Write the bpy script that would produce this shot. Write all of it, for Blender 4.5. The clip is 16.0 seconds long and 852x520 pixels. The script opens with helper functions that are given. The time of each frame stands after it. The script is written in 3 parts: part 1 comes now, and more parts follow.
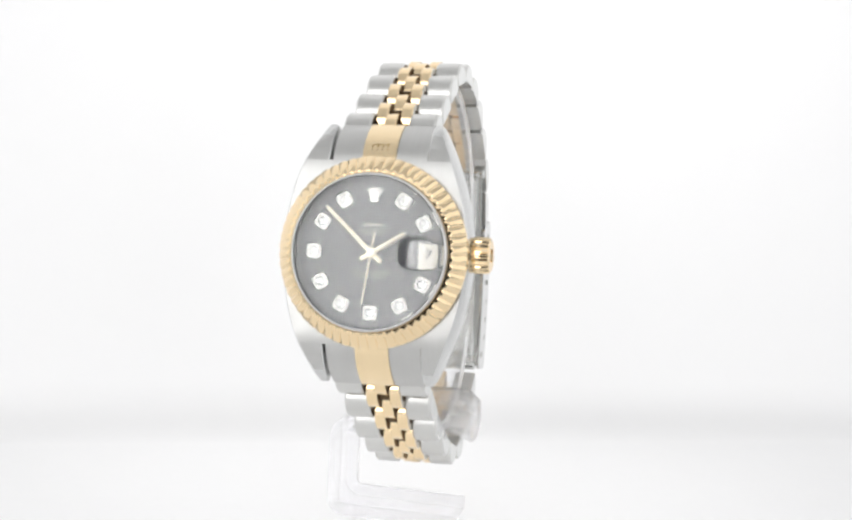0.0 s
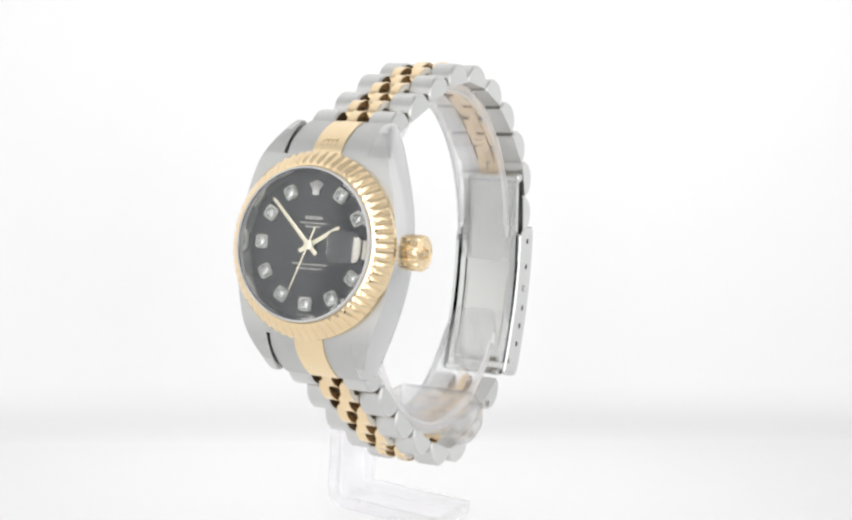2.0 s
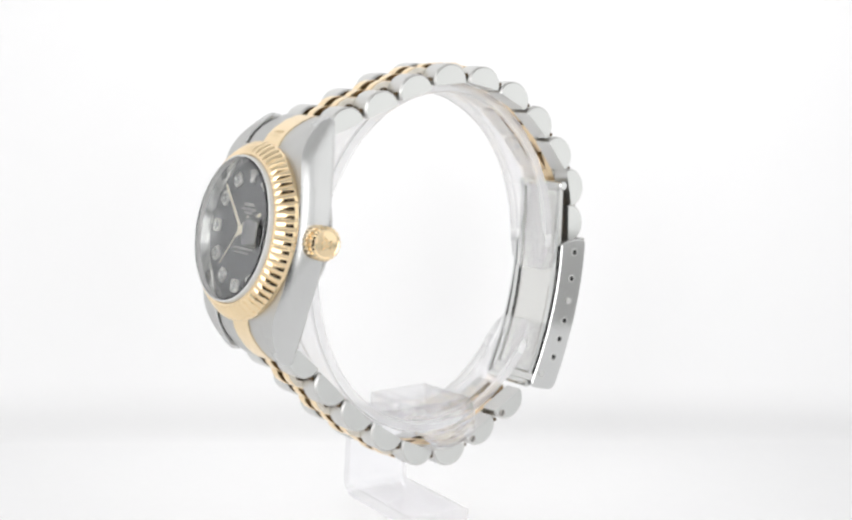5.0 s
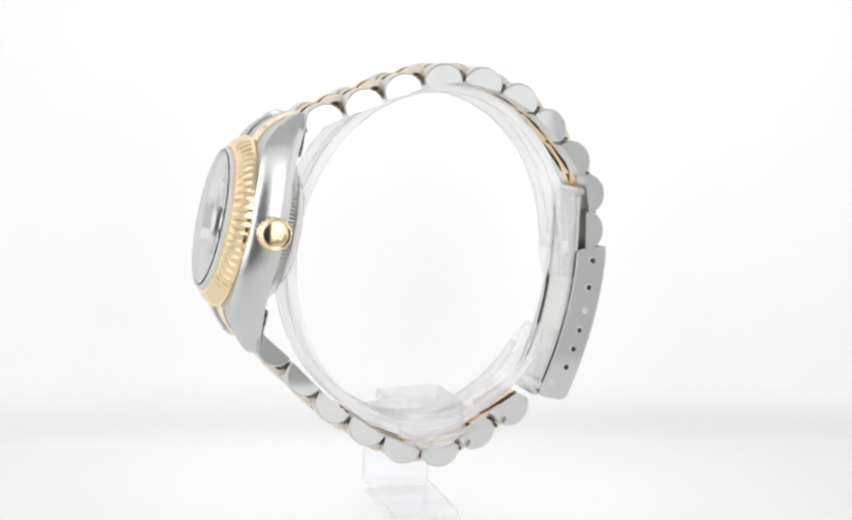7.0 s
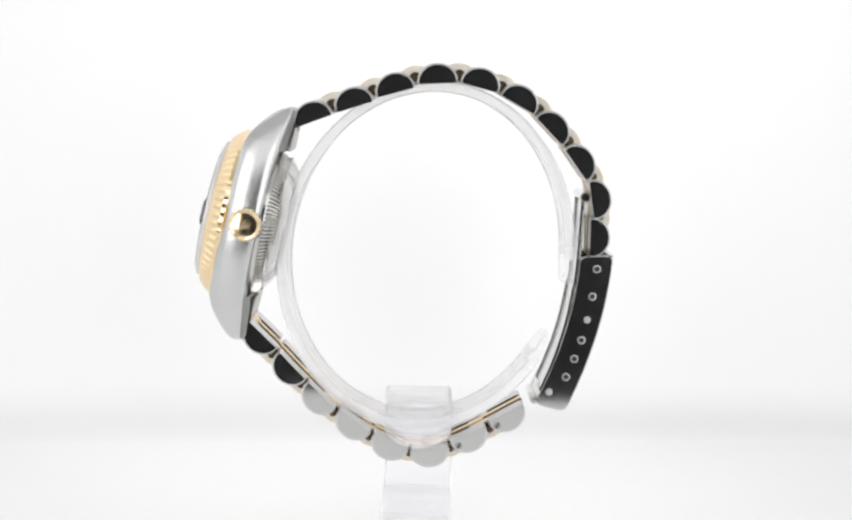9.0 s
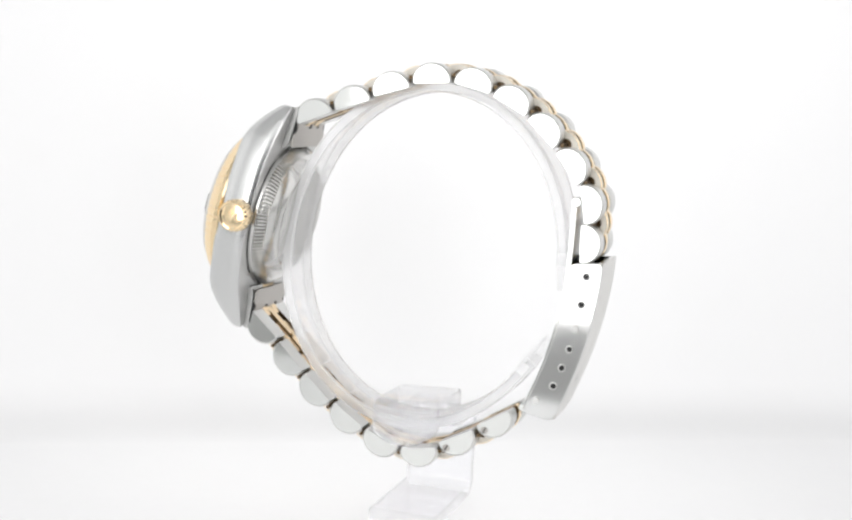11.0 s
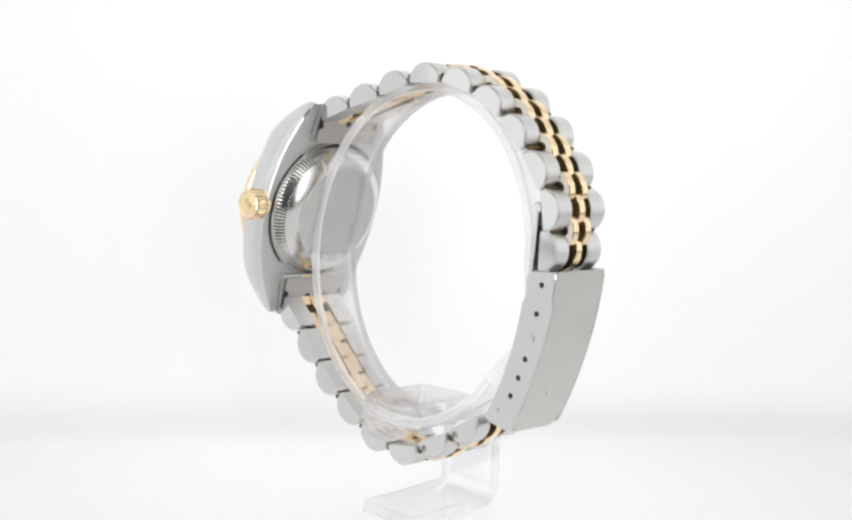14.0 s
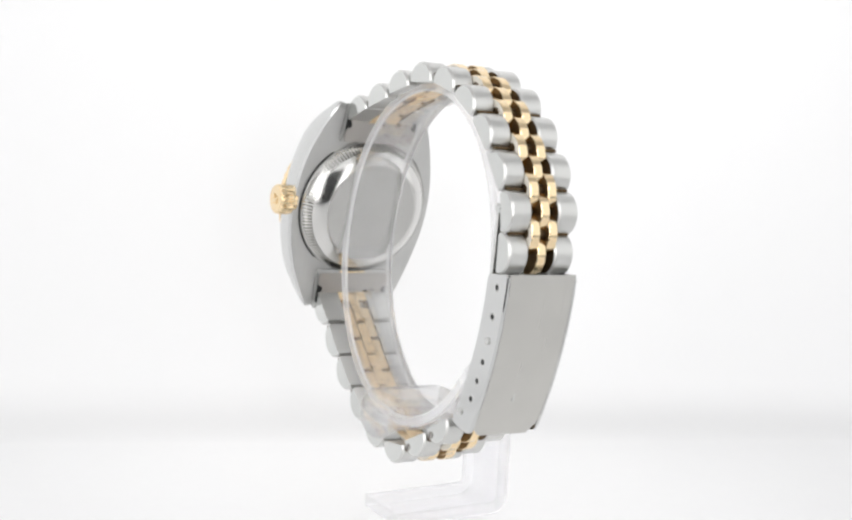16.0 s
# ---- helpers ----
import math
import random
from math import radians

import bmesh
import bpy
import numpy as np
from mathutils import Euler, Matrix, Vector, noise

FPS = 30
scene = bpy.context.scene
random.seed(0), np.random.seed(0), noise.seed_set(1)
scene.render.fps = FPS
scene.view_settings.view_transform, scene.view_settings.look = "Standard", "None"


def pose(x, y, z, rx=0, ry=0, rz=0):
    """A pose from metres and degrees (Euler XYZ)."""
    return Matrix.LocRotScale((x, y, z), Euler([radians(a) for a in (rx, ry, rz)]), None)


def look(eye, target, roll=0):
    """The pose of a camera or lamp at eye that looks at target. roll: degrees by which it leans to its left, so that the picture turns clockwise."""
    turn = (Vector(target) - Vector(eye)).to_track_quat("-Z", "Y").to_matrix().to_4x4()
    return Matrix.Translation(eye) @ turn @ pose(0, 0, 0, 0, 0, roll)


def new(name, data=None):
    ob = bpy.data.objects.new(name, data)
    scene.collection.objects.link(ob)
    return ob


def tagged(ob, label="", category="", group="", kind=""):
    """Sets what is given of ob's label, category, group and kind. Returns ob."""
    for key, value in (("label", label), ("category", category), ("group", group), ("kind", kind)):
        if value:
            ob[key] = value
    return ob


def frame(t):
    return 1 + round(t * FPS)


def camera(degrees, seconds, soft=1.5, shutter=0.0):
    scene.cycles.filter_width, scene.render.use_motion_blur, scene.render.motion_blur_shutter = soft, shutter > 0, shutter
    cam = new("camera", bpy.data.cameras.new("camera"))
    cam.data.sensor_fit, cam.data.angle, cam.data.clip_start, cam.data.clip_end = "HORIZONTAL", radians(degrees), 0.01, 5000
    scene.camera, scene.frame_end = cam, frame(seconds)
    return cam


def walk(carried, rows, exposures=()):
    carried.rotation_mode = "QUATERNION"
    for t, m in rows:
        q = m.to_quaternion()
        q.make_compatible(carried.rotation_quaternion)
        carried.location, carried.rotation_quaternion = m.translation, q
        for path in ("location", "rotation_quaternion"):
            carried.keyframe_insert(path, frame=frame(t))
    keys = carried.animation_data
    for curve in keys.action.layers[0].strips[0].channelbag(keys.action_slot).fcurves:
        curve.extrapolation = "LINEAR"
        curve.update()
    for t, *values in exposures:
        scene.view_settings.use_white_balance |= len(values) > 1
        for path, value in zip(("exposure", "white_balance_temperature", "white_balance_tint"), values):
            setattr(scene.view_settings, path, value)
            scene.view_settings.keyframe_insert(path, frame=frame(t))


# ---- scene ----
# ---------------------------------------------------------------- camera
MM = 0.001
EYE_Z = 78.1                      # height of the lens above the table, mm
cam = camera(31.33, 16.0, soft=2.5)
EYE = Vector((-0.83, -225.45, EYE_Z)) * MM
PITCH, ROLL = radians(9.628), 3.0
AIM = EYE + Vector((0, math.cos(PITCH), -math.sin(PITCH))) * 0.22545
walk(cam, [(0.0, look(EYE, AIM, ROLL)), (16.0, look(EYE, AIM, ROLL))])

# ---------------------------------------------------------------- world and lights
world = bpy.data.worlds.new("light_tent")
scene.world = world
world.use_nodes = True
wn = world.node_tree
wn.nodes["Background"].inputs["Color"].default_value = (1.0, 1.0, 1.0, 1)
wn.nodes["Background"].inputs["Strength"].default_value = 1.04
scene.view_settings.exposure = 0.12


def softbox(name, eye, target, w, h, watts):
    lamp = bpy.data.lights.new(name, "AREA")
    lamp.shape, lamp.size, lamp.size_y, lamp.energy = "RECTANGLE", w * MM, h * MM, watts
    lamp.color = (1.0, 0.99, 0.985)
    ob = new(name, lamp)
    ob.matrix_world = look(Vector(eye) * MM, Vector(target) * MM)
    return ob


softbox("softbox_front_left", (-127, -245, 110), (-10, 0, 50), 98, 220, 0.165)
# added unseen fills: grade the wall's brightness and lift the floor's centre
softbox("backdrop_fill", (-14, 172, 112), (-14, 60, 78), 110, 60, 0.5)
softbox("floor_fill", (-4, 14, -48), (-4, 14.1, 0), 110, 70, 0.075)
softbox("softbox_front_right", (124, -245, 110), (10, 0, 50), 80, 220, 0.075)


# ---------------------------------------------------------------- materials
def material(name, color, rough, metal=0.0, grain=0.0, grain_scale=(1, 1, 1), size=900.0, tint=0.06, bump=0.0):
    """A principled surface with two scales of variation in colour and gloss."""
    m = bpy.data.materials.new(name)
    m.use_nodes = True
    t = m.node_tree
    b = t.nodes["Principled BSDF"]
    b.inputs["Metallic"].default_value = metal
    co = t.nodes.new("ShaderNodeTexCoord")
    mp = t.nodes.new("ShaderNodeMapping")
    mp.inputs["Scale"].default_value = grain_scale
    t.links.new(co.outputs["Object"], mp.inputs["Vector"])
    fine = t.nodes.new("ShaderNodeTexNoise")
    fine.inputs["Scale"].default_value = size
    fine.inputs["Detail"].default_value = 5
    t.links.new(mp.outputs["Vector"], fine.inputs["Vector"])
    broad = t.nodes.new("ShaderNodeTexNoise")
    broad.inputs["Scale"].default_value = 160
    broad.inputs["Detail"].default_value = 3
    t.links.new(co.outputs["Object"], broad.inputs["Vector"])
    info = t.nodes.new("ShaderNodeObjectInfo")
    add = t.nodes.new("ShaderNodeMath")
    add.operation = "ADD"
    t.links.new(broad.outputs["Fac"], add.inputs[0])
    sc = t.nodes.new("ShaderNodeMath")
    sc.operation = "MULTIPLY"
    sc.inputs[1].default_value = 0.4
    t.links.new(info.outputs["Random"], sc.inputs[0])
    t.links.new(sc.outputs[0], add.inputs[1])
    mix = t.nodes.new("ShaderNodeMix")
    mix.data_type = "RGBA"
    mix.inputs["A"].default_value = (*[c * (1 - tint) for c in color], 1)
    mix.inputs["B"].default_value = (*[min(1, c * (1 + tint)) for c in color], 1)
    t.links.new(add.outputs[0], mix.inputs["Factor"])
    t.links.new(mix.outputs["Result"], b.inputs["Base Color"])
    rg = t.nodes.new("ShaderNodeMapRange")
    rg.inputs["To Min"].default_value = max(0.01, rough - grain)
    rg.inputs["To Max"].default_value = rough + grain
    t.links.new(fine.outputs["Fac"], rg.inputs["Value"])
    t.links.new(rg.outputs["Result"], b.inputs["Roughness"])
    if bump:
        bp = t.nodes.new("ShaderNodeBump")
        bp.inputs["Strength"].default_value = bump
        bp.inputs["Distance"].default_value = 0.00004
        t.links.new(fine.outputs["Fac"], bp.inputs["Height"])
        t.links.new(bp.outputs["Normal"], b.inputs["Normal"])
    return m


def glass(name, color, rough, ior):
    m = bpy.data.materials.new(name)
    m.use_nodes = True
    b = m.node_tree.nodes["Principled BSDF"]
    b.inputs["Base Color"].default_value = (*color, 1)
    b.inputs["Roughness"].default_value = rough
    b.inputs["IOR"].default_value = ior
    b.inputs["Transmission Weight"].default_value = 1.0
    return m


STEEL_BRUSHED = material("brushed_steel", (0.54, 0.535, 0.52), 0.24, 1, 0.08, (40, 1, 40), 500, 0.05, 0.3)
STEEL_SATIN = material("satin_steel", (0.66, 0.66, 0.645), 0.34, 1, 0.07, (30, 1, 30), 700, 0.04, 0.2)
STEEL_CASE = material("brushed_case_steel", (0.58, 0.58, 0.57), 0.44, 1, 0.1, (40, 2, 2), 70, 0.06, 0.5)
STEEL_FLANK = material("polished_case_flank", (0.66, 0.665, 0.66), 0.26, 1, 0.05, (1, 30, 30), 700, 0.04)
STEEL_BACK = material("buffed_back_steel", (0.66, 0.655, 0.64), 0.17, 1, 0.07, (1, 1, 1), 800, 0.05)
STEEL_MIRROR = material("polished_clasp_side", (0.66, 0.665, 0.66), 0.07, 1, 0.03, (1, 1, 1), 900, 0.03)
STEEL_CLASP = material("brushed_clasp_steel", (0.585, 0.575, 0.55), 0.22, 1, 0.12, (2, 40, 2), 70, 0.08, 0.5)
STEEL_POLISHED = material("polished_steel", (0.67, 0.68, 0.665), 0.06, 1, 0.03, (1, 1, 1), 900, 0.03)
STEEL_DARK = material("worn_inner_steel", (0.44, 0.42, 0.395), 0.36, 1, 0.1, (1, 20, 1), 700, 0.08, 0.2)
GOLD = material("yellow_gold", (0.93, 0.74, 0.475), 0.14, 1, 0.05, (1, 1, 1), 900, 0.05)
GOLD_SATIN = material("satin_gold", (0.92, 0.74, 0.48), 0.25, 1, 0.07, (30, 1, 30), 700, 0.05, 0.15)
SILVER = material("silver_marker", (0.78, 0.77, 0.73), 0.34, 1, 0.05)
PALE_GOLD = material("pale_gold_hand", (0.95, 0.88, 0.70), 0.38, 1, 0.05)
DIAL_BLACK = material("black_dial_lacquer", (0.020, 0.023, 0.029), 0.25, 0, 0.05, tint=0.2)
PRINT = material("silver_print", (0.48, 0.47, 0.43), 0.5, 0, 0.1)
DATE_WHITE = material("ivory_date_disc", (0.72, 0.69, 0.60), 0.5, 0, 0.05)
INK = material("black_ink", (0.01, 0.01, 0.01), 0.5)
HOLE = material("dark_hole", (0.012, 0.012, 0.012), 0.6)
PAPER = material("added_glow_acrylic", (0.38, 0.38, 0.38), 0.45, 0, 0.05, tint=0.01, size=400)
pb = PAPER.node_tree.nodes["Principled BSDF"]          # even glow added to the white sheet to wash out shadows
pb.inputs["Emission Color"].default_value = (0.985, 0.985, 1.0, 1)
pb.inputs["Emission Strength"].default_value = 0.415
# translucent share lets the added fill lamps show through the sheet
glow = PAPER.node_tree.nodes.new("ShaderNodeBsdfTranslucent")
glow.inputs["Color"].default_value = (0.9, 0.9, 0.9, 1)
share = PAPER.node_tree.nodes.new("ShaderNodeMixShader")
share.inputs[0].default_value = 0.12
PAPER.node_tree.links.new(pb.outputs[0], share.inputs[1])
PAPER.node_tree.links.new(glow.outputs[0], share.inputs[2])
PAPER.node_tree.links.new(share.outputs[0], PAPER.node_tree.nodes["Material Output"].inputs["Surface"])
ROOF_PANEL = material("added_pale_cloth", (0.82, 0.82, 0.82), 0.9, 0, 0.05, tint=0.03, size=400)
CORNER_PANEL = material("added_corner_cloth", (0.85, 0.855, 0.86), 0.9, 0, 0.05, tint=0.03, size=400)
thin = CORNER_PANEL.node_tree.nodes.new("ShaderNodeBsdfTranslucent")          # translucency added so the unseen panels mirror paler
thin.inputs["Color"].default_value = (0.94, 0.945, 0.945, 1)
panel_mix = CORNER_PANEL.node_tree.nodes.new("ShaderNodeMixShader")
panel_mix.inputs[0].default_value = 0.7
CORNER_PANEL.node_tree.links.new(CORNER_PANEL.node_tree.nodes["Principled BSDF"].outputs[0], panel_mix.inputs[1])
CORNER_PANEL.node_tree.links.new(thin.outputs[0], panel_mix.inputs[2])
CORNER_PANEL.node_tree.links.new(panel_mix.outputs[0], CORNER_PANEL.node_tree.nodes["Material Output"].inputs["Surface"])
UNDER_PANEL = material("added_grey_panel", (0.34, 0.34, 0.335), 0.6, 0, 0.1, tint=0.1, size=60)
BLACK = material("black_cloth", (0.012, 0.012, 0.013), 0.8)
CRYSTAL = glass("sapphire_crystal", (1, 1, 1), 0.0, 1.5)
DIAMOND = glass("diamond", (0.97, 1, 0.98), 0.0, 2.3)
EDGE_SHINE = material("white_edge_shine", (0.72, 0.72, 0.71), 0.3, 0, 0.05, tint=0.02)


def acrylic(name, clear_share, rough, tint, milk=0.0):
    """Clear acrylic: part of the light goes straight through, part is bent and mirrored; milk adds white for haze, a
    sawn edge and its painted highlight.
    """
    m = glass(name, tint, rough, 1.47)
    t = m.node_tree
    clear = t.nodes.new("ShaderNodeBsdfTransparent")
    clear.inputs["Color"].default_value = (0.995, 0.995, 0.997, 1)
    blend = t.nodes.new("ShaderNodeMixShader")
    blend.inputs[0].default_value = 1 - clear_share
    t.links.new(clear.outputs[0], blend.inputs[1])
    t.links.new(t.nodes["Principled BSDF"].outputs[0], blend.inputs[2])
    last = blend
    if milk:
        white = t.nodes.new("ShaderNodeBsdfDiffuse")
        white.inputs["Color"].default_value = (0.96, 0.96, 0.97, 1)
        last = t.nodes.new("ShaderNodeMixShader")
        last.inputs[0].default_value = milk
        t.links.new(blend.outputs[0], last.inputs[1])
        t.links.new(white.outputs[0], last.inputs[2])
    t.links.new(last.outputs[0], t.nodes["Material Output"].inputs["Surface"])
    return m


ACRYLIC = acrylic("clear_acrylic_sheet", 0.80, 0.02, (0.985, 0.985, 0.99), 0.05)
ACRYLIC_THICK = acrylic("clear_acrylic_block", 0.55, 0.03, (0.93, 0.93, 0.96))
# extra white here paints the highlight along the cuff's sawn edges
ACRYLIC_EDGE = acrylic("sawn_edge_shine", 0.5, 0.04, (0.98, 0.98, 0.985), 0.3)
ACRYLIC_RIM = acrylic("frosted_rim_shine", 0.5, 0.08, (0.98, 0.98, 0.99), 0.5)
ACRYLIC_BLOCK = acrylic("clear_acrylic_lump", 0.55, 0.03, (0.99, 0.99, 0.995), 0.05)
# pale colour imitates the brightness seen through the hollow links
GOLD_SIDE = material("pale_lit_link_end", (0.88, 0.83, 0.74), 0.3, 0.0, 0.08, tint=0.12)
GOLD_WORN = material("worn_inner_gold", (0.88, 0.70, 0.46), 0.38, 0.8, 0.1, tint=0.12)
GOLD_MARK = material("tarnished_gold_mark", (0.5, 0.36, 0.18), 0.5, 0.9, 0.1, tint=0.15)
# shade of the pockets between links put into these colours, with some grime
POCKET_SHADE = material("shaded_gold_side", (0.2, 0.125, 0.055), 0.35, 0.8, 0.1, tint=0.25)
SHADE_GRIME = material("shaded_grimy_joint", (0.11, 0.075, 0.04), 0.35, 0.8, 0.1, tint=0.3)
BLADE = material("bright_blade_steel", (0.74, 0.74, 0.72), 0.25, 1, 0.08, (30, 1, 30), 700, 0.04, 0.15)


# ---------------------------------------------------------------- mesh helpers (in mm)
def part(name, bm, mat, parent, label="", m=None, smooth=35, mats=()):
    """Links a bmesh, drawn in mm, as one mesh object under parent."""
    bmesh.ops.recalc_face_normals(bm, faces=bm.faces)
    bmesh.ops.scale(bm, vec=(MM, MM, MM), verts=bm.verts)
    me = bpy.data.meshes.new(name)
    bm.to_mesh(me)
    bm.free()
    for q in (mat, *mats):
        me.materials.append(q)
    for p in me.polygons:
        p.use_smooth = smooth > 0
    if smooth:
        me.set_sharp_from_angle(angle=radians(smooth))
    ob = new(name, me)
    if parent:
        ob.parent = parent
    if m is not None:
        ob.matrix_basis = m
    if label:
        ob["label"] = label
    return ob


def mm(m):
    """The same pose with its place given in mm."""
    m = m.copy()
    m.translation *= MM
    return m


def loft(bm, rings, closed=True, caps=True, wrap=False):
    """Skins a row of rings of points."""
    vs = [[bm.verts.new(p) for p in r] for r in rings]
    n = len(vs[0])
    span = len(vs) if wrap else len(vs) - 1
    for i in range(span):
        a, b = vs[i], vs[(i + 1) % len(vs)]
        for j in range(n if closed else n - 1):
            k = (j + 1) % n
            bm.faces.new((a[j], a[k], b[k], b[j]))
    if caps and not wrap:
        bm.faces.new(vs[0][::-1])
        bm.faces.new(vs[-1])
    return vs


def turned(profile, steps=96, bm=None):
    """Turns a profile of (radius, height) about z. A closed solid when it starts and ends at radius 0."""
    bm = bm or bmesh.new()
    rows = []
    for r, z in profile:
        if r < 1e-6:
            rows.append([bm.verts.new((0, 0, z))])
        else:
            rows.append([bm.verts.new((r * math.cos(2 * math.pi * i / steps), r * math.sin(2 * math.pi * i / steps), z)) for i in range(steps)])
    for a, b in zip(rows, rows[1:]):
        for i in range(steps):
            k = (i + 1) % steps
            if len(a) == 1:
                bm.faces.new((a[0], b[i], b[k]))
            elif len(b) == 1:
                bm.faces.new((a[i], a[k], b[0]))
            else:
                bm.faces.new((a[i], a[k], b[k], b[i]))
    return bm


def box(bm, x0, x1, y0, y1, z0, z1, ch=0.0, m=None):
    """A box with chamfered edges along z."""
    if ch:
        ring = [(x0 + ch, y0), (x1 - ch, y0), (x1, y0 + ch), (x1, y1 - ch), (x1 - ch, y1), (x0 + ch, y1), (x0, y1 - ch), (x0, y0 + ch)]
    else:
        ring = [(x0, y0), (x1, y0), (x1, y1), (x0, y1)]
    rings = [[Vector((x, y, z0)) for x, y in ring], [Vector((x, y, z1)) for x, y in ring]]
    if m:
        rings = [[m @ v for v in r] for r in rings]
    loft(bm, rings)
    return bm


def d_profile(length, height, steps=10, lip=0.35):
    """A half-round outline: flat below, rounded above."""
    pts = [(-length / 2 + 0.15, 0.0), (length / 2 - 0.15, 0.0)]
    for i in range(steps + 1):
        a = math.pi * i / steps
        pts.append((length / 2 * math.cos(a), lip + (height - lip) * math.sin(a)))
    return pts


def d_link(length, height, y0, y1, chamfer=0.14, dark=False):
    """A half-round bracelet link lying along y, with softened ends."""
    prof = d_profile(length, height)
    rings = []
    for y, s in ((y0, 1), (y0 + chamfer, 0), (y1 - chamfer, 0), (y1, 1)):
        k = 1 - s * 2 * chamfer / length
        kz = 1 - s * chamfer / height
        rings.append([Vector((x * k, y, z * kz)) for x, z in prof])
    bm = bmesh.new()
    loft(bm, rings)
    bmesh.ops.recalc_face_normals(bm, faces=bm.faces)
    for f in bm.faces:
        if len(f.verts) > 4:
            # inner ends take a darker colour in place of pocket shade
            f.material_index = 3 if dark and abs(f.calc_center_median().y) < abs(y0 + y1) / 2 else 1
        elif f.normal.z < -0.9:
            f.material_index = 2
    return bm


def bezier(p0, p1, p2, n):
    return [((1 - s) ** 2 * p0[0] + 2 * s * (1 - s) * p1[0] + s * s * p2[0],
             (1 - s) ** 2 * p0[1] + 2 * s * (1 - s) * p1[1] + s * s * p2[1]) for s in (i / n for i in range(n + 1))]


# ---------------------------------------------------------------- setting
def build_setting():
    # the sheet's bend runs slightly askew to the lens; its front edge lies square
    bm = bmesh.new()
    path = [(-135, 0, 0.0), (-60, 0, 0.3), (0, 0, 0.7), (38.5, 0, 1.0)]
    for i in range(1, 9):
        a = math.pi / 2 * i / 8
        path.append((38.5 + 9 * math.sin(a), 9 - 9 * math.cos(a), 1.0))
    path += [(47.5, 120, 1.0), (47.5, 420, 1.0)]
    xs = [-600, -150, 0, 120, 240]
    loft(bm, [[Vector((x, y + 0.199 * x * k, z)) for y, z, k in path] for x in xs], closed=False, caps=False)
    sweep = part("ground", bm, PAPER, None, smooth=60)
    tagged(sweep, "white acrylic sheet curving up into a wall, with added glow", "backdrop", kind="structure")
    # unseen roof, corner and under panels, added to tone down what the metal mirrors
    bm = bmesh.new()
    box(bm, -300, 300, -260, 260, 340, 344, 5)
    tagged(part("ceiling", bm, ROOF_PANEL, None, smooth=0), "unseen pale roof panel, added to dim light from above", "roof", kind="structure")
    bm = bmesh.new()
    box(bm, -1500, 1500, -1500, 1500, -70, -60, 5)
    tagged(part("floor", bm, UNDER_PANEL, None, smooth=0), "unseen grey panel under the sheet, added to darken reflections", "table", kind="structure")
    for sx, nm in ((-1, "wall_west"), (1, "wall_east")):
        bm = bmesh.new()
        box(bm, -36 if sx < 0 else -22, 22, -1.5, 1.5, -58, 338, 0.5, Matrix.Translation((sx * 196, -171, 0)) @ Matrix.Rotation(sx * radians(49), 4, "Z"))
        tagged(part(nm, bm, CORNER_PANEL, None, smooth=0), "unseen corner panel, added to dim reflections in the steel", "tent wall", kind="structure")
    # black opening round the lens, seen only mirrored in polished steel
    bm = bmesh.new()
    box(bm, -84, 80, -262, -258, -58, 190, 0.5)
    op = part("tent_opening", bm, BLACK, None, smooth=0)
    tagged(op, "black camera opening of the light tent, mirrored in steel", "curtain", kind="structure")


# ---------------------------------------------------------------- watch
# watch space: x from dial to clasp, -y to the crown, z up; the case leans back by LEAN
LEAN = radians(10.65)
BASE_Z = -24.0
HUB = Vector((-31.0, 0.0, 12.47 - BASE_Z))
N_DIR = Vector((-math.cos(LEAN), 0, math.sin(LEAN)))
U_DIR = Vector((math.sin(LEAN), 0, math.cos(LEAN)))
CASE = Matrix.Translation(HUB) @ Matrix(((0, U_DIR.x, N_DIR.x, 0), (-1, U_DIR.y, N_DIR.y, 0), (0, U_DIR.z, N_DIR.z, 0), (0, 0, 0, 1)))
CASE_M = mm(CASE)


def half_width(u):
    return 12.8 - 4.9 * (abs(u) / 17.2) ** 2.0


def top_height(u):
    return -0.9 - 4.0 * max(0.0, (abs(u) - 10.5) / 6.7) ** 1.75


def low_height(u):
    return -5.7 - 0.9 * max(0.0, (abs(u) - 8.0) / 9.2) ** 1.4


def polish_sides(bm):
    """The outer flanks are polished, the tops brushed."""
    bm.normal_update()
    for f in bm.faces:
        if abs(f.normal.z) < 0.75:
            f.material_index = 1


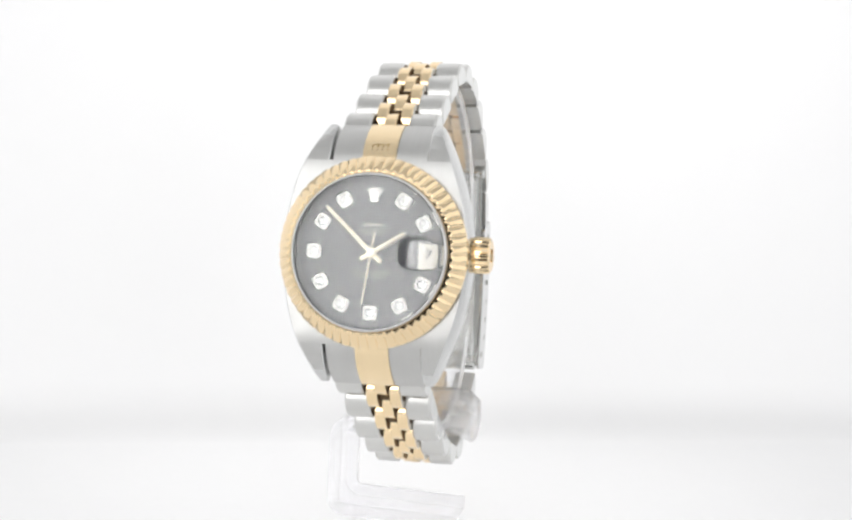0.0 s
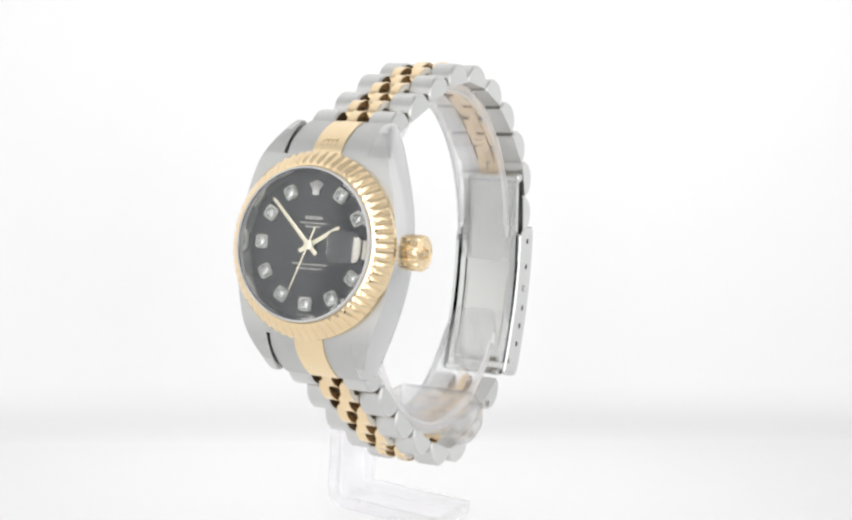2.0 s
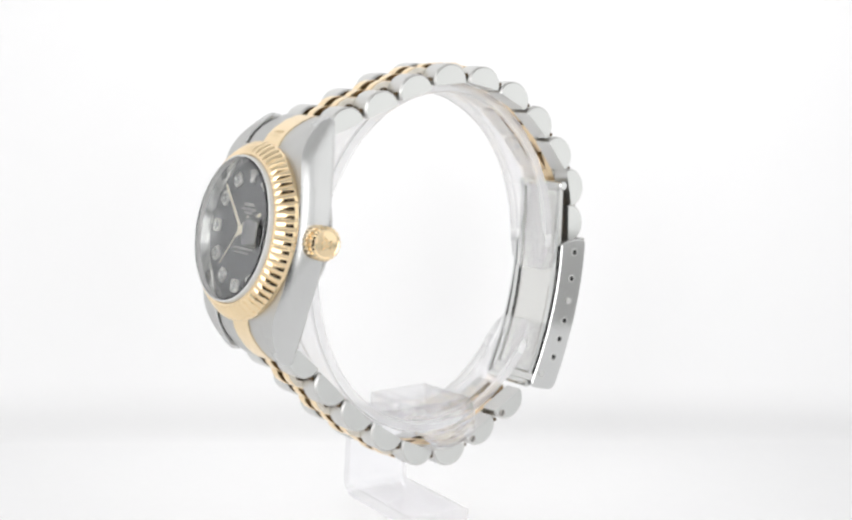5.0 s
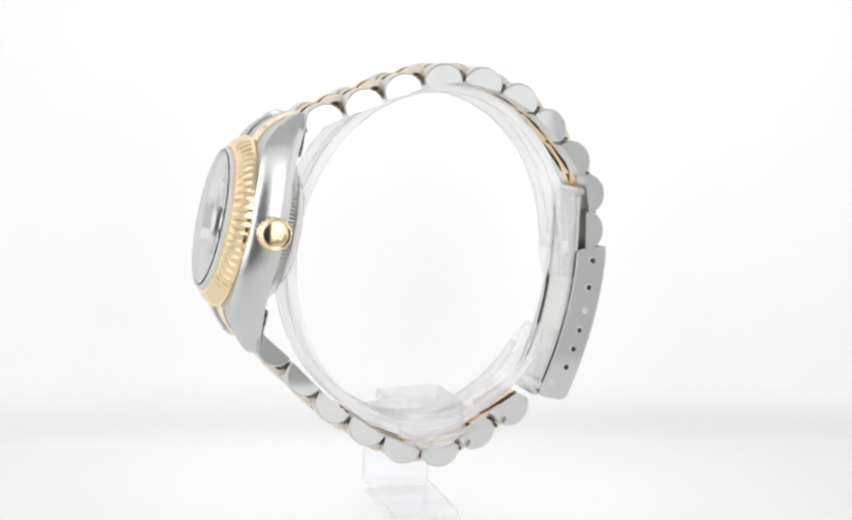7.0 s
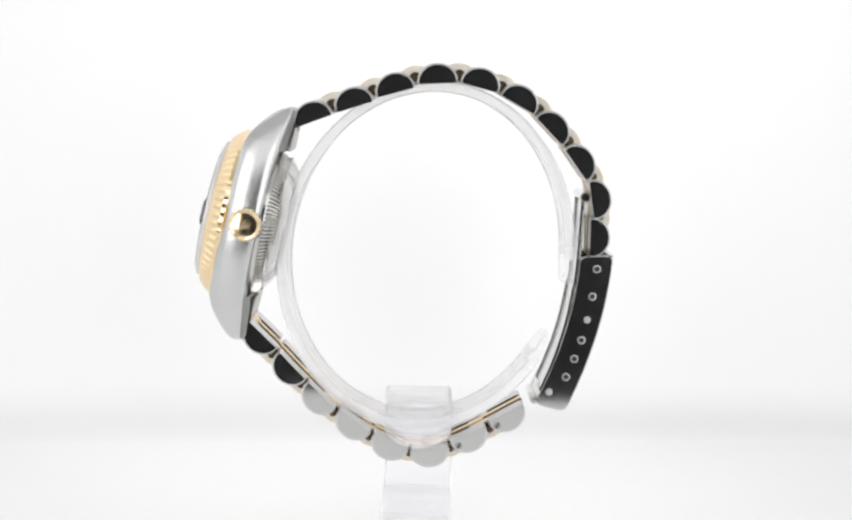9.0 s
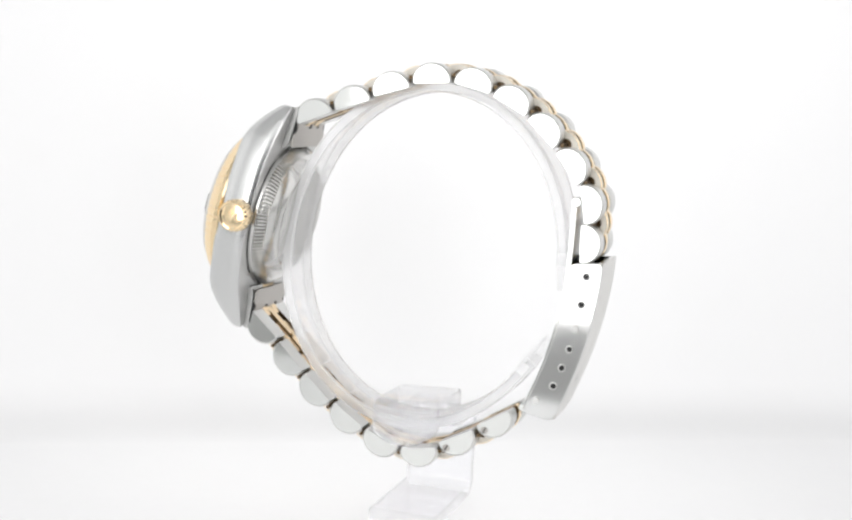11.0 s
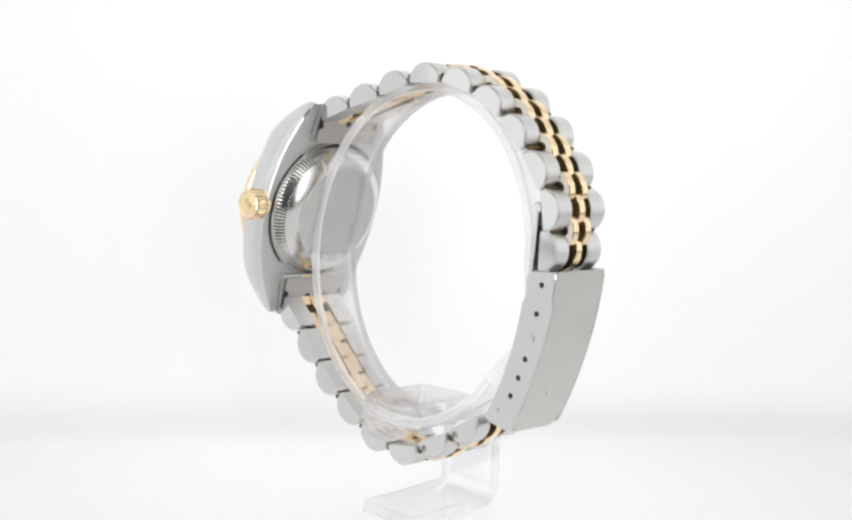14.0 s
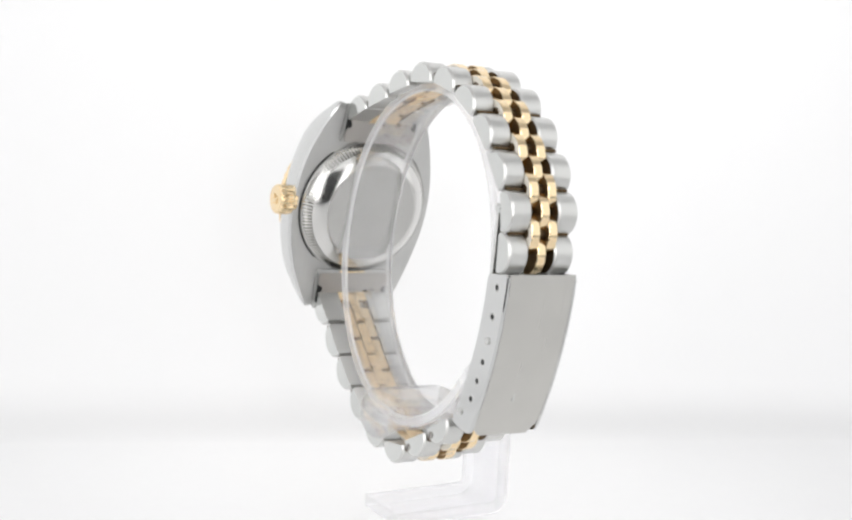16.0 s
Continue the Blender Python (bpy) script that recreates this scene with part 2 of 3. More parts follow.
def build_case(watch):
    bm = bmesh.new()
    def flank(w, u):
        """The barrel-shaped outer side from back edge to front shoulder."""
        t, l = top_height(u), low_height(u)
        h = t - l
        return [(w - 0.3, l), (w, l + 0.1 * h), (w, l + 0.3 * h), (w, l + 0.5 * h), (w - 0.1, l + 0.72 * h), (w - 0.3, l + 0.88 * h), (w - 0.6, t)]

    def section(u, x0, x1, c0):
        t, l = top_height(u), low_height(u)
        k = min(1.0, (x1 - x0) / 2.2)
        return [Vector((x0, u, l)), *[Vector((x1 + (x - x1) * k, u, z)) for x, z in flank(x1, u)], Vector((x0 + c0, u, t)), Vector((x0, u, t - c0))]
    us = [-12.2 + 24.4 * i / 24 for i in range(25)]
    rings = []
    for u in us:
        f = flank(half_width(u), u)
        rings.append([Vector((x, u, z)) for x, z in f] + [Vector((-x, u, z)) for x, z in f[::-1]])
    loft(bm, rings)
    polish_sides(bm)
    part("case", bm, STEEL_CASE, watch, "brushed steel watch case", CASE_M, 40, (STEEL_FLANK,))
    for su in (-1, 1):
        for sx in (-1, 1):
            rings = []
            for i in range(11):
                u = su * (12.2 + 5.1 * i / 10)
                ring = section(u, 6.6, half_width(u), 0.15)
                if i == 10:
                    c = sum(ring, Vector()) / len(ring)
                    ring = [c + (v - c) * 0.72 for v in ring]
                rings.append([Vector((sx * v.x, v.y, v.z)) for v in ring])
            bm = bmesh.new()
            loft(bm, rings)
            polish_sides(bm)
            part("lug", bm, STEEL_CASE, watch, "tapered brushed steel lug", CASE_M, 40, (STEEL_FLANK,))
    # case back: coin edge, polished slope and flat disc
    bm = bmesh.new()
    steps = 480
    prof = [(11.3, -5.5), (11.35, -6.2), (11.3, -6.35), (11.05, -6.9), (10.15, -7.75), (10.05, -7.85), (9.4, -8.4), (8.2, -9.1), (8.0, -9.15)]
    rings = []
    for k, (r, z) in enumerate(prof):
        cut = 0.36 if k in (3, 4) else 0.0
        rings.append([Vector(((r - cut * (i % 4 > 1)) * math.cos(2 * math.pi * i / steps), (r - cut * (i % 4 > 1)) * math.sin(2 * math.pi * i / steps), z + cut * (i % 4 > 1))) for i in range(steps)])
    loft(bm, rings)
    part("case_back", bm, STEEL_BACK, watch, "polished screw-down steel case back with notched edge", CASE_M, 25)
    ring = [(11.3, -5.6), (11.3, -5.74), (11.56, -5.74), (11.56, -5.6)]
    bm = bmesh.new()
    loft(bm, [[Vector((r * math.cos(a), r * math.sin(a), z)) for r, z in ring] for a in (2 * math.pi * i / 96 for i in range(96))], wrap=True)
    part("case_joint", bm, HOLE, watch, "dark joint round the case back", CASE_M)
    part("back_disc", turned([(0, -9.0), (7.7, -9.0), (7.95, -9.1), (7.9, -9.25), (0, -9.3)], 64), STEEL_BRUSHED, watch, "matt brushed steel disc", CASE_M)


def build_bezel(watch):
    n = 60
    steps = n * 6
    prof = [(10.36, -0.4, 0), (10.36, 1.55, 0), (10.5, 1.72, 0), (10.85, 1.64, .15), (11.05, 1.5, .7), (11.7, 0.88, 1), (12.25, 0.2, 1), (12.6, -0.25, .5), (12.65, -0.75, 0), (12.5, -1.0, 0), (10.35, -1.0, 0)]
    wave = (0.0, 0.6, 0.97, 1.0, 0.97, 0.6)
    rings = []
    for i in range(steps):
        a = 2 * math.pi * i / steps
        ring = []
        for r, z, k in prof:
            d = (wave[i % 6] - 0.5) * 0.25 * k
            ring.append(Vector(((r + d * 0.6) * math.cos(a), (r + d * 0.6) * math.sin(a), z + d * 0.8)))
        rings.append(ring)
    bm = bmesh.new()
    loft(bm, rings, wrap=True)
    part("bezel", bm, GOLD, watch, "fluted yellow gold bezel", CASE_M, 18)
    # inner steel flange between dial and crystal
    bm = bmesh.new()
    rings = []
    for i in range(96):
        a = 2 * math.pi * i / 96
        rings.append([Vector((r * math.cos(a), r * math.sin(a), z)) for r, z in ((10.34, -0.45), (10.34, 0.9), (10.2, 0.9), (9.75, -0.45))])
    loft(bm, rings, wrap=True)
    part("flange", bm, STEEL_POLISHED, watch, "polished steel ring round the dial", CASE_M)
    # added white ring imitates the bright reflection round the crystal's edge
    bm = bmesh.new()
    rings = []
    for i in range(96):
        a = 2 * math.pi * i / 96
        rings.append([Vector((r * math.cos(a), r * math.sin(a), z)) for r, z in ((10.34, 0.92), (10.34, 1.9), (10.28, 2.25), (10.1, 2.34), (10.05, 2.3), (10.05, 0.92))])
    loft(bm, rings, wrap=True)
    part("gasket", bm, EDGE_SHINE, watch, "added white ring standing in for the crystal's bright edge", CASE_M)
    crystal = part("crystal", turned([(0, 1.7), (10.02, 1.7), (10.02, 2.3), (9.77, 2.48), (0, 2.5)], 96), CRYSTAL, watch, "flat clear sapphire crystal", CASE_M, 20)
    crystal.visible_shadow = False
    # date lens on the crystal
    bm = bmesh.new()
    rings = []
    for k, z in ((1.0, 2.505), (0.96, 2.75), (0.8, 2.95), (0.45, 3.05)):
        ring = []
        for i in range(40):
            a = 2 * math.pi * i / 40
            c, s = math.cos(a), math.sin(a)
            ring.append(Vector((6.75 + k * 2.75 * math.copysign(abs(c) ** 0.55, c), k * 2.15 * math.copysign(abs(s) ** 0.55, s), z)))
        rings.append(ring)
    loft(bm, rings)
    lens = part("date_lens", bm, CRYSTAL, watch, "clear magnifying lens over the date", CASE_M, 40)
    lens.visible_shadow = False


DIAL_Z = -0.5
DIAL_M = mm(CASE @ Matrix.Translation((0, 0, DIAL_Z)))


def dial_m(angle, r, z):
    """A pose on the dial at a clock angle (degrees from twelve), its y pointing outwards."""
    a = radians(angle)
    return CASE @ Matrix.Translation((r * math.sin(a), r * math.cos(a), z + DIAL_Z)) @ Matrix.Rotation(-a, 4, "Z")


def build_dial(watch):
    dial = part("dial", turned([(0, -0.3), (10.2, -0.3), (10.2, 0.0), (0, 0.0)], 96), DIAL_BLACK, watch, "glossy black lacquered dial", DIAL_M)
    for h in (1, 2, 4, 5, 6, 7, 8, 9, 10, 11):
        bm = bmesh.new()
        rings = []
        for s, z in ((1, 0.0), (1, 0.25), (0.93, 0.34), (0.84, 0.34), (0.78, 0.1)):
            ring = []
            for i in range(24):
                a = 2 * math.pi * i / 24
                c, q = math.cos(a), math.sin(a)
                ring.append(Vector((s * 0.94 * math.copysign(abs(c) ** 0.45, c), s * 0.94 * math.copysign(abs(q) ** 0.45, q), z)))
            rings.append(ring)
        loft(bm, rings)
        bm.faces.ensure_lookup_table()
        bm.faces[-1].material_index = 1
        mk = part("hour_marker", bm, SILVER, watch, "square silver setting with round diamond", mm(dial_m(h * 30, 7.85, 0.005)), 30, (STEEL_SATIN,))
        for c in range(4):          # claws in the corners
            a = math.pi / 4 + c * math.pi / 2
            part("claw", turned([(0, 0.2), (0.13, 0.2), (0.13, 0.44), (0, 0.5)], 8), SILVER, mk, m=mm(Matrix.Translation((0.72 * math.cos(a), 0.72 * math.sin(a), 0))))
        bm = bmesh.new()
        rings = []
        for r, z, tw in ((0.05, 0.11, 0), (0.42, 0.22, 0.5), (0.69, 0.32, 0), (0.69, 0.35, 0), (0.56, 0.45, 0.5), (0.38, 0.5, 0)):
            rings.append([Vector((r * math.cos(2 * math.pi * (i + tw) / 8), r * math.sin(2 * math.pi * (i + tw) / 8), z)) for i in range(8)])
        loft(bm, rings)
        bmesh.ops.triangulate(bm, faces=[f for f in bm.faces if len(f.verts) == 4])
        part("diamond", bm, DIAMOND, mk, "round clear diamond", smooth=0)
    # applied emblem at twelve: a plain fan on a base bar
    bm = bmesh.new()
    box(bm, -0.5, 0.5, -1.05, -0.6, 0, 0.3, 0.15)
    for k in range(-2, 3):
        m = Matrix.Translation((0.09 * k, -0.75, 0)) @ Matrix.Rotation(-0.26 * k, 4, "Z")
        box(bm, -0.075, 0.075, 0.0, 1.5 - 0.09 * abs(k), 0, 0.2, 0.05, m)
        box(bm, -0.12, 0.12, 1.42 - 0.09 * abs(k), 1.66 - 0.09 * abs(k), 0, 0.26, 0.07, m)
    part("emblem", bm, SILVER, watch, "small applied silver emblem at twelve", mm(dial_m(0, 7.75, 0.005)), 30)
    # printed lines, too small to read
    rows = ((3.65, ((-1.35, 1.35),), 0.42), (2.95, ((-2.1, -0.75), (-0.5, 2.1)), 0.22), (2.45, ((-1.2, 1.2),), 0.24),
            (-2.55, ((-2.7, -0.35), (-0.1, 2.7)), 0.24), (-3.15, ((-2.1, -0.2), (0.05, 2.0)), 0.22), (-9.35, ((-1.3, -0.3), (0.2, 1.3)), 0.16))
    for y, spans, hgt in rows:
        for x0, x1 in spans:
            x = x0
            while x < x1 - 0.05:
                w = min(0.28, x1 - x)
                bm = bmesh.new()
                box(bm, x, x + w, y - hgt / 2, y + hgt / 2, 0.004, 0.012)
                part("printed_bar", bm, PRINT, dial, m=Matrix.Identity(4), smooth=0)
                x += 0.37
    # date
    bm = bmesh.new()
    box(bm, 6.2, 8.5, -1.2, 1.1, 0.006, 0.03, 0.08)
    part("date_window", bm, DATE_WHITE, watch, "ivory date window showing 7", DIAL_M, 0)
    cu = bpy.data.curves.new("date_numeral", "FONT")
    cu.body, cu.size, cu.align_x, cu.align_y, cu.extrude = "7", 1.5 * MM, "CENTER", "CENTER", 0.01 * MM
    cu.offset = 0.03 * MM
    cu.materials.append(INK)
    num = new("date_numeral", cu)
    num.parent = watch
    num.matrix_basis = mm(CASE @ Matrix.Translation((7.35, -0.05, 0.045 + DIAL_Z)))
    # pointers
    def pointer(name, angle, length, w0, w1, tail, z, thick, mat):
        bm = bmesh.new()
        rings = []
        for y, w in ((-tail, w0), (0, w0), (length * 0.96, w1), (length, w1 * 0.4)):
            rings.append([Vector((-w / 2, y, z)), Vector((-w / 2, y, z + thick * .5)), Vector((0, y, z + thick)), Vector((w / 2, y, z + thick * .5)), Vector((w / 2, y, z))])
        loft(bm, rings)
        return part(name, bm, mat, watch, m=mm(dial_m(angle, 0, 0)), smooth=20)
    pointer("hour_hand", 59, 5.1, 0.62, 0.5, 1.75, 0.42, 0.14, PALE_GOLD)
    pointer("minute_hand", 313.5, 8.6, 0.6, 0.42, 1.75, 0.64, 0.14, PALE_GOLD)
    pointer("second_hand", 188.5, 6.9, 0.22, 0.17, 2.6, 0.86, 0.07, PALE_GOLD)
    part("hub_cap", turned([(0, 0.3), (0.62, 0.3), (0.62, 0.95), (0.4, 1.02), (0, 1.04)], 32), PALE_GOLD, watch, m=DIAL_M)


def build_crown(watch):
    m = mm(CASE @ Matrix.Translation((0, 0.25, -4.1)) @ Matrix.Rotation(math.pi / 2, 4, "Y"))
    steps = 22 * 4
    wave = (0, 1, 1, 0)
    rings = []
    for r, z, k in ((2.0, 12.0, 0), (2.0, 12.6, 0), (2.3, 12.7, 1), (2.4, 13.0, 1), (2.4, 14.6, 1), (2.3, 14.95, 1), (1.98, 15.1, 0), (1.75, 15.02, 0), (1.2, 15.12, 0), (0.3, 15.16, 0)):
        rings.append([Vector(((r - 0.15 * k * wave[i % 4]) * math.cos(2 * math.pi * i / steps), (r - 0.15 * k * wave[i % 4]) * math.sin(2 * math.pi * i / steps), z)) for i in range(steps)])
    bm = bmesh.new()
    loft(bm, rings)
    crown = part("winding_crown", bm, GOLD, watch, "knurled yellow gold winding crown", m, 25)
    bm = bmesh.new()
    box(bm, 0.55, 0.8, -0.6, 0.6, 15.0, 15.3, 0.08)
    for k in range(-2, 3):
        box(bm, -0.07, 0.07, 0.0, 1.5, 15.0, 15.3, 0.05, Matrix.Translation((0.7, 0, 0)) @ Matrix.Rotation(math.pi / 2 - 0.3 * k, 4, "Z"))
    part("emblem", bm, GOLD_SATIN, crown, "small raised emblem", smooth=30)


def build_end_pieces(watch):
    for s in (1, -1):
        prof = [(11.0, -1.6), (12.6, -1.85), (13.8, -2.4), (15.0, -3.35), (16.2, -4.7), (17.1, -6.1), (17.5, -7.0), (16.6, -7.2), (12.0, -6.9), (11.0, -6.4)]
        for name, x0, x1, mat, lift, lab in (("end_piece", -6.22, -2.32, STEEL_CASE, 0, "brushed steel end piece between the lugs"),
                                             ("end_piece", 2.32, 6.5, STEEL_CASE, 0, "brushed steel end piece between the lugs"),
                                             ("gold_end_piece", -2.28, 2.28, GOLD_SATIN, 0.12, "gold centre of the end piece")):
            bm = bmesh.new()
            loft(bm, [[Vector((x, s * (u + lift * 0.6), a + lift)) for u, a in prof] for x in (x0, x1)])
            part(name, bm, mat, watch, lab, CASE_M, 25)
        # worn stamp on the gold
        if s > 0:
            tilt = Matrix.Translation((0, 14.1, -2.52)) @ Matrix.Rotation(radians(-36), 4, "X")
            for k in range(4):
                bm = bmesh.new()
                x = -1.1 + 0.7 * k
                box(bm, x - 0.1, x + 0.1, -0.55, 0.35 + 0.25 * (k % 2), -0.08, 0.05, 0.05, tilt)
                if k < 3:
                    box(bm, x + 0.1, x + 0.6, 0.3, 0.5, -0.08, 0.04, 0.05, tilt)
                part("stamp", bm, GOLD_MARK, watch, "worn stamped mark on the gold", CASE_M)
        # notched plate under the end piece, with the dark gap beside it
        bm = bmesh.new()
        lo, hi = sorted((s * 12.3, s * 16.6))
        box(bm, -6.4, 6.4, lo, hi, -7.24, -7.1, 0.3)
        part("end_gap", bm, HOLE, watch, "dark gap beside the end piece", CASE_M, 30)
        half = [(6.2, 11.2), (6.45, 11.6), (6.45, 13.1), (6.1, 13.5), (5.6, 13.6), (5.45, 14.1), (5.75, 14.6), (5.7, 15.3), (5.2, 15.5), (5.1, 16.3), (5.35, 16.9)]
        rim = [(x, s * u) for x, u in half] + [(-x, s * u) for x, u in half[::-1]]
        bm = bmesh.new()
        loft(bm, [[Vector((x, u, z)) for x, u in rim] for z in (-7.4, -7.2)])
        part("end_plate", bm, STEEL_DARK, watch, "worn notched steel plate under the end piece", CASE_M, 30)
        for x in ((0.2, -2.9) if s > 0 else (1.2, -2.6)):
            bm = bmesh.new()
            box(bm, x - 0.5, x + 0.5, s * 14.5 - 0.4, s * 14.5 + 0.4, -7.43, -7.3, 0.1)
            part("slot", bm, HOLE, watch, "dark slot under the end piece", CASE_M, 0)


# bracelet rows: x, z and slope of the flat underside's middle, from the upper lugs round to the clasp, and from the lower lugs
ROWS_TOP = [(-18.35, 27.0, 23), (-12.5, 29.35, 20.5), (-6.62, 31.75, 18), (-0.57, 33.4, 4.5), (5.6, 33.1, -12.5), (11.33, 30.9, -27),
            (16.25, 27.2, -43.5), (20.45, 22.45, -52), (23.2, 17.4, -79), (23.35, 11.8, -88)]
ROWS_LOW = [(-24.6, -5.25, -42), (-20.05, -9.7, -44.5), (-15.5, -13.95, -42), (-10.25, -17.6, -34), (-4.75, -20.5, -22), (1.1, -21.3, 8),
            (6.7, -18.8, 28), (12.2, -15.35, 31.5)]


def build_bracelet(watch):
    for rows, sign, w0, w1, s0, s1 in ((ROWS_TOP, 1, 6.4, 5.4, 0, -0.35), (ROWS_LOW, -1, 6.2, 5.4, 0, -0.35)):
        n = len(rows)
        poses = []
        for i, (x, z, a) in enumerate(rows):
            ang = a if sign > 0 else a + 180
            k = i / (n - 1)
            poses.append((Vector((x, s0 + (s1 - s0) * k, z - BASE_Z)), ang, w0 + (w1 - w0) * k))
        for i, (p, ang, w) in enumerate(poses):
            m = Matrix.Translation(p) @ Matrix.Rotation(-radians(ang), 4, "Y") @ Matrix.Translation((0, 0, -0.2))
            g = 0.4 * w
            for y0, y1 in ((-w, -g - 0.04), (g + 0.04, w)):
                link = part("steel_link", d_link(5.95, 3.0, y0, y1, 0.26, True), STEEL_SATIN, watch, "half-round brushed steel bracelet link with polished ends", mm(m), 40, (STEEL_POLISHED, STEEL_SATIN, SHADE_GRIME))
            part("gold_link", d_link(6.0, 2.98, -g / 3 + 0.03, g / 3 - 0.03, 0.1), GOLD, watch, "polished gold bracelet link", mm(m), 40, (POCKET_SHADE, GOLD_WORN))
            if i + 1 < n:
                q, ang2, w2 = poses[i + 1]
                d = (ang2 - ang + 180) % 360 - 180
                mid = Matrix.Translation((p + q) / 2) @ Matrix.Rotation(-radians(ang + d / 2), 4, "Y")
                lift = 0.12 * abs(d) / 15 + 0.05
                mid = mid @ Matrix.Translation((0, 0, lift))
                gg = 0.4 * (w + w2) / 2
                for c in (-1, 1):
                    y0, y1 = sorted((c * (gg / 3 + 0.03), c * (gg - 0.03)))
                    part("gold_link", d_link(5.95, 2.9, y0, y1, 0.1, True), GOLD, watch, "polished gold bracelet link", mm(mid), 40, (GOLD_SIDE, GOLD_WORN, POCKET_SHADE))
                # hinge tube under the joint
                hinge = mid @ Matrix.Translation((0, 0, 1.15)) @ Matrix.Rotation(math.pi / 2, 4, "X")
                h = 0.43 * w2
                bm = turned([(0, -w2 * 0.92), (0.28, -w2 * 0.92), (0.28, -h), (0.85, -h), (0.85, h), (0.28, h), (0.28, w2 * 0.92), (0, w2 * 0.92)], 12)
                part("hinge_tube", bm, SHADE_GRIME, watch, "grimy joint between links, darkened for the shade there", mm(hinge))
    # half rows next to the lugs
    for (x, z, a), u in (((-20.8, 25.55, 38), 1), ((-26.7, -2.75, -55 + 180), -1)):
        m = Matrix.Translation((x, 0, z - BASE_Z)) @ Matrix.Rotation(-radians(a), 4, "Y")
        for c in (-1, 1):
            y0, y1 = sorted((c * 0.9, c * 2.5))
            part("gold_link", d_link(4.4, 2.6, y0, y1, 0.1), GOLD, watch, "polished gold bracelet link", mm(m), 40, (GOLD_SIDE, GOLD_WORN))


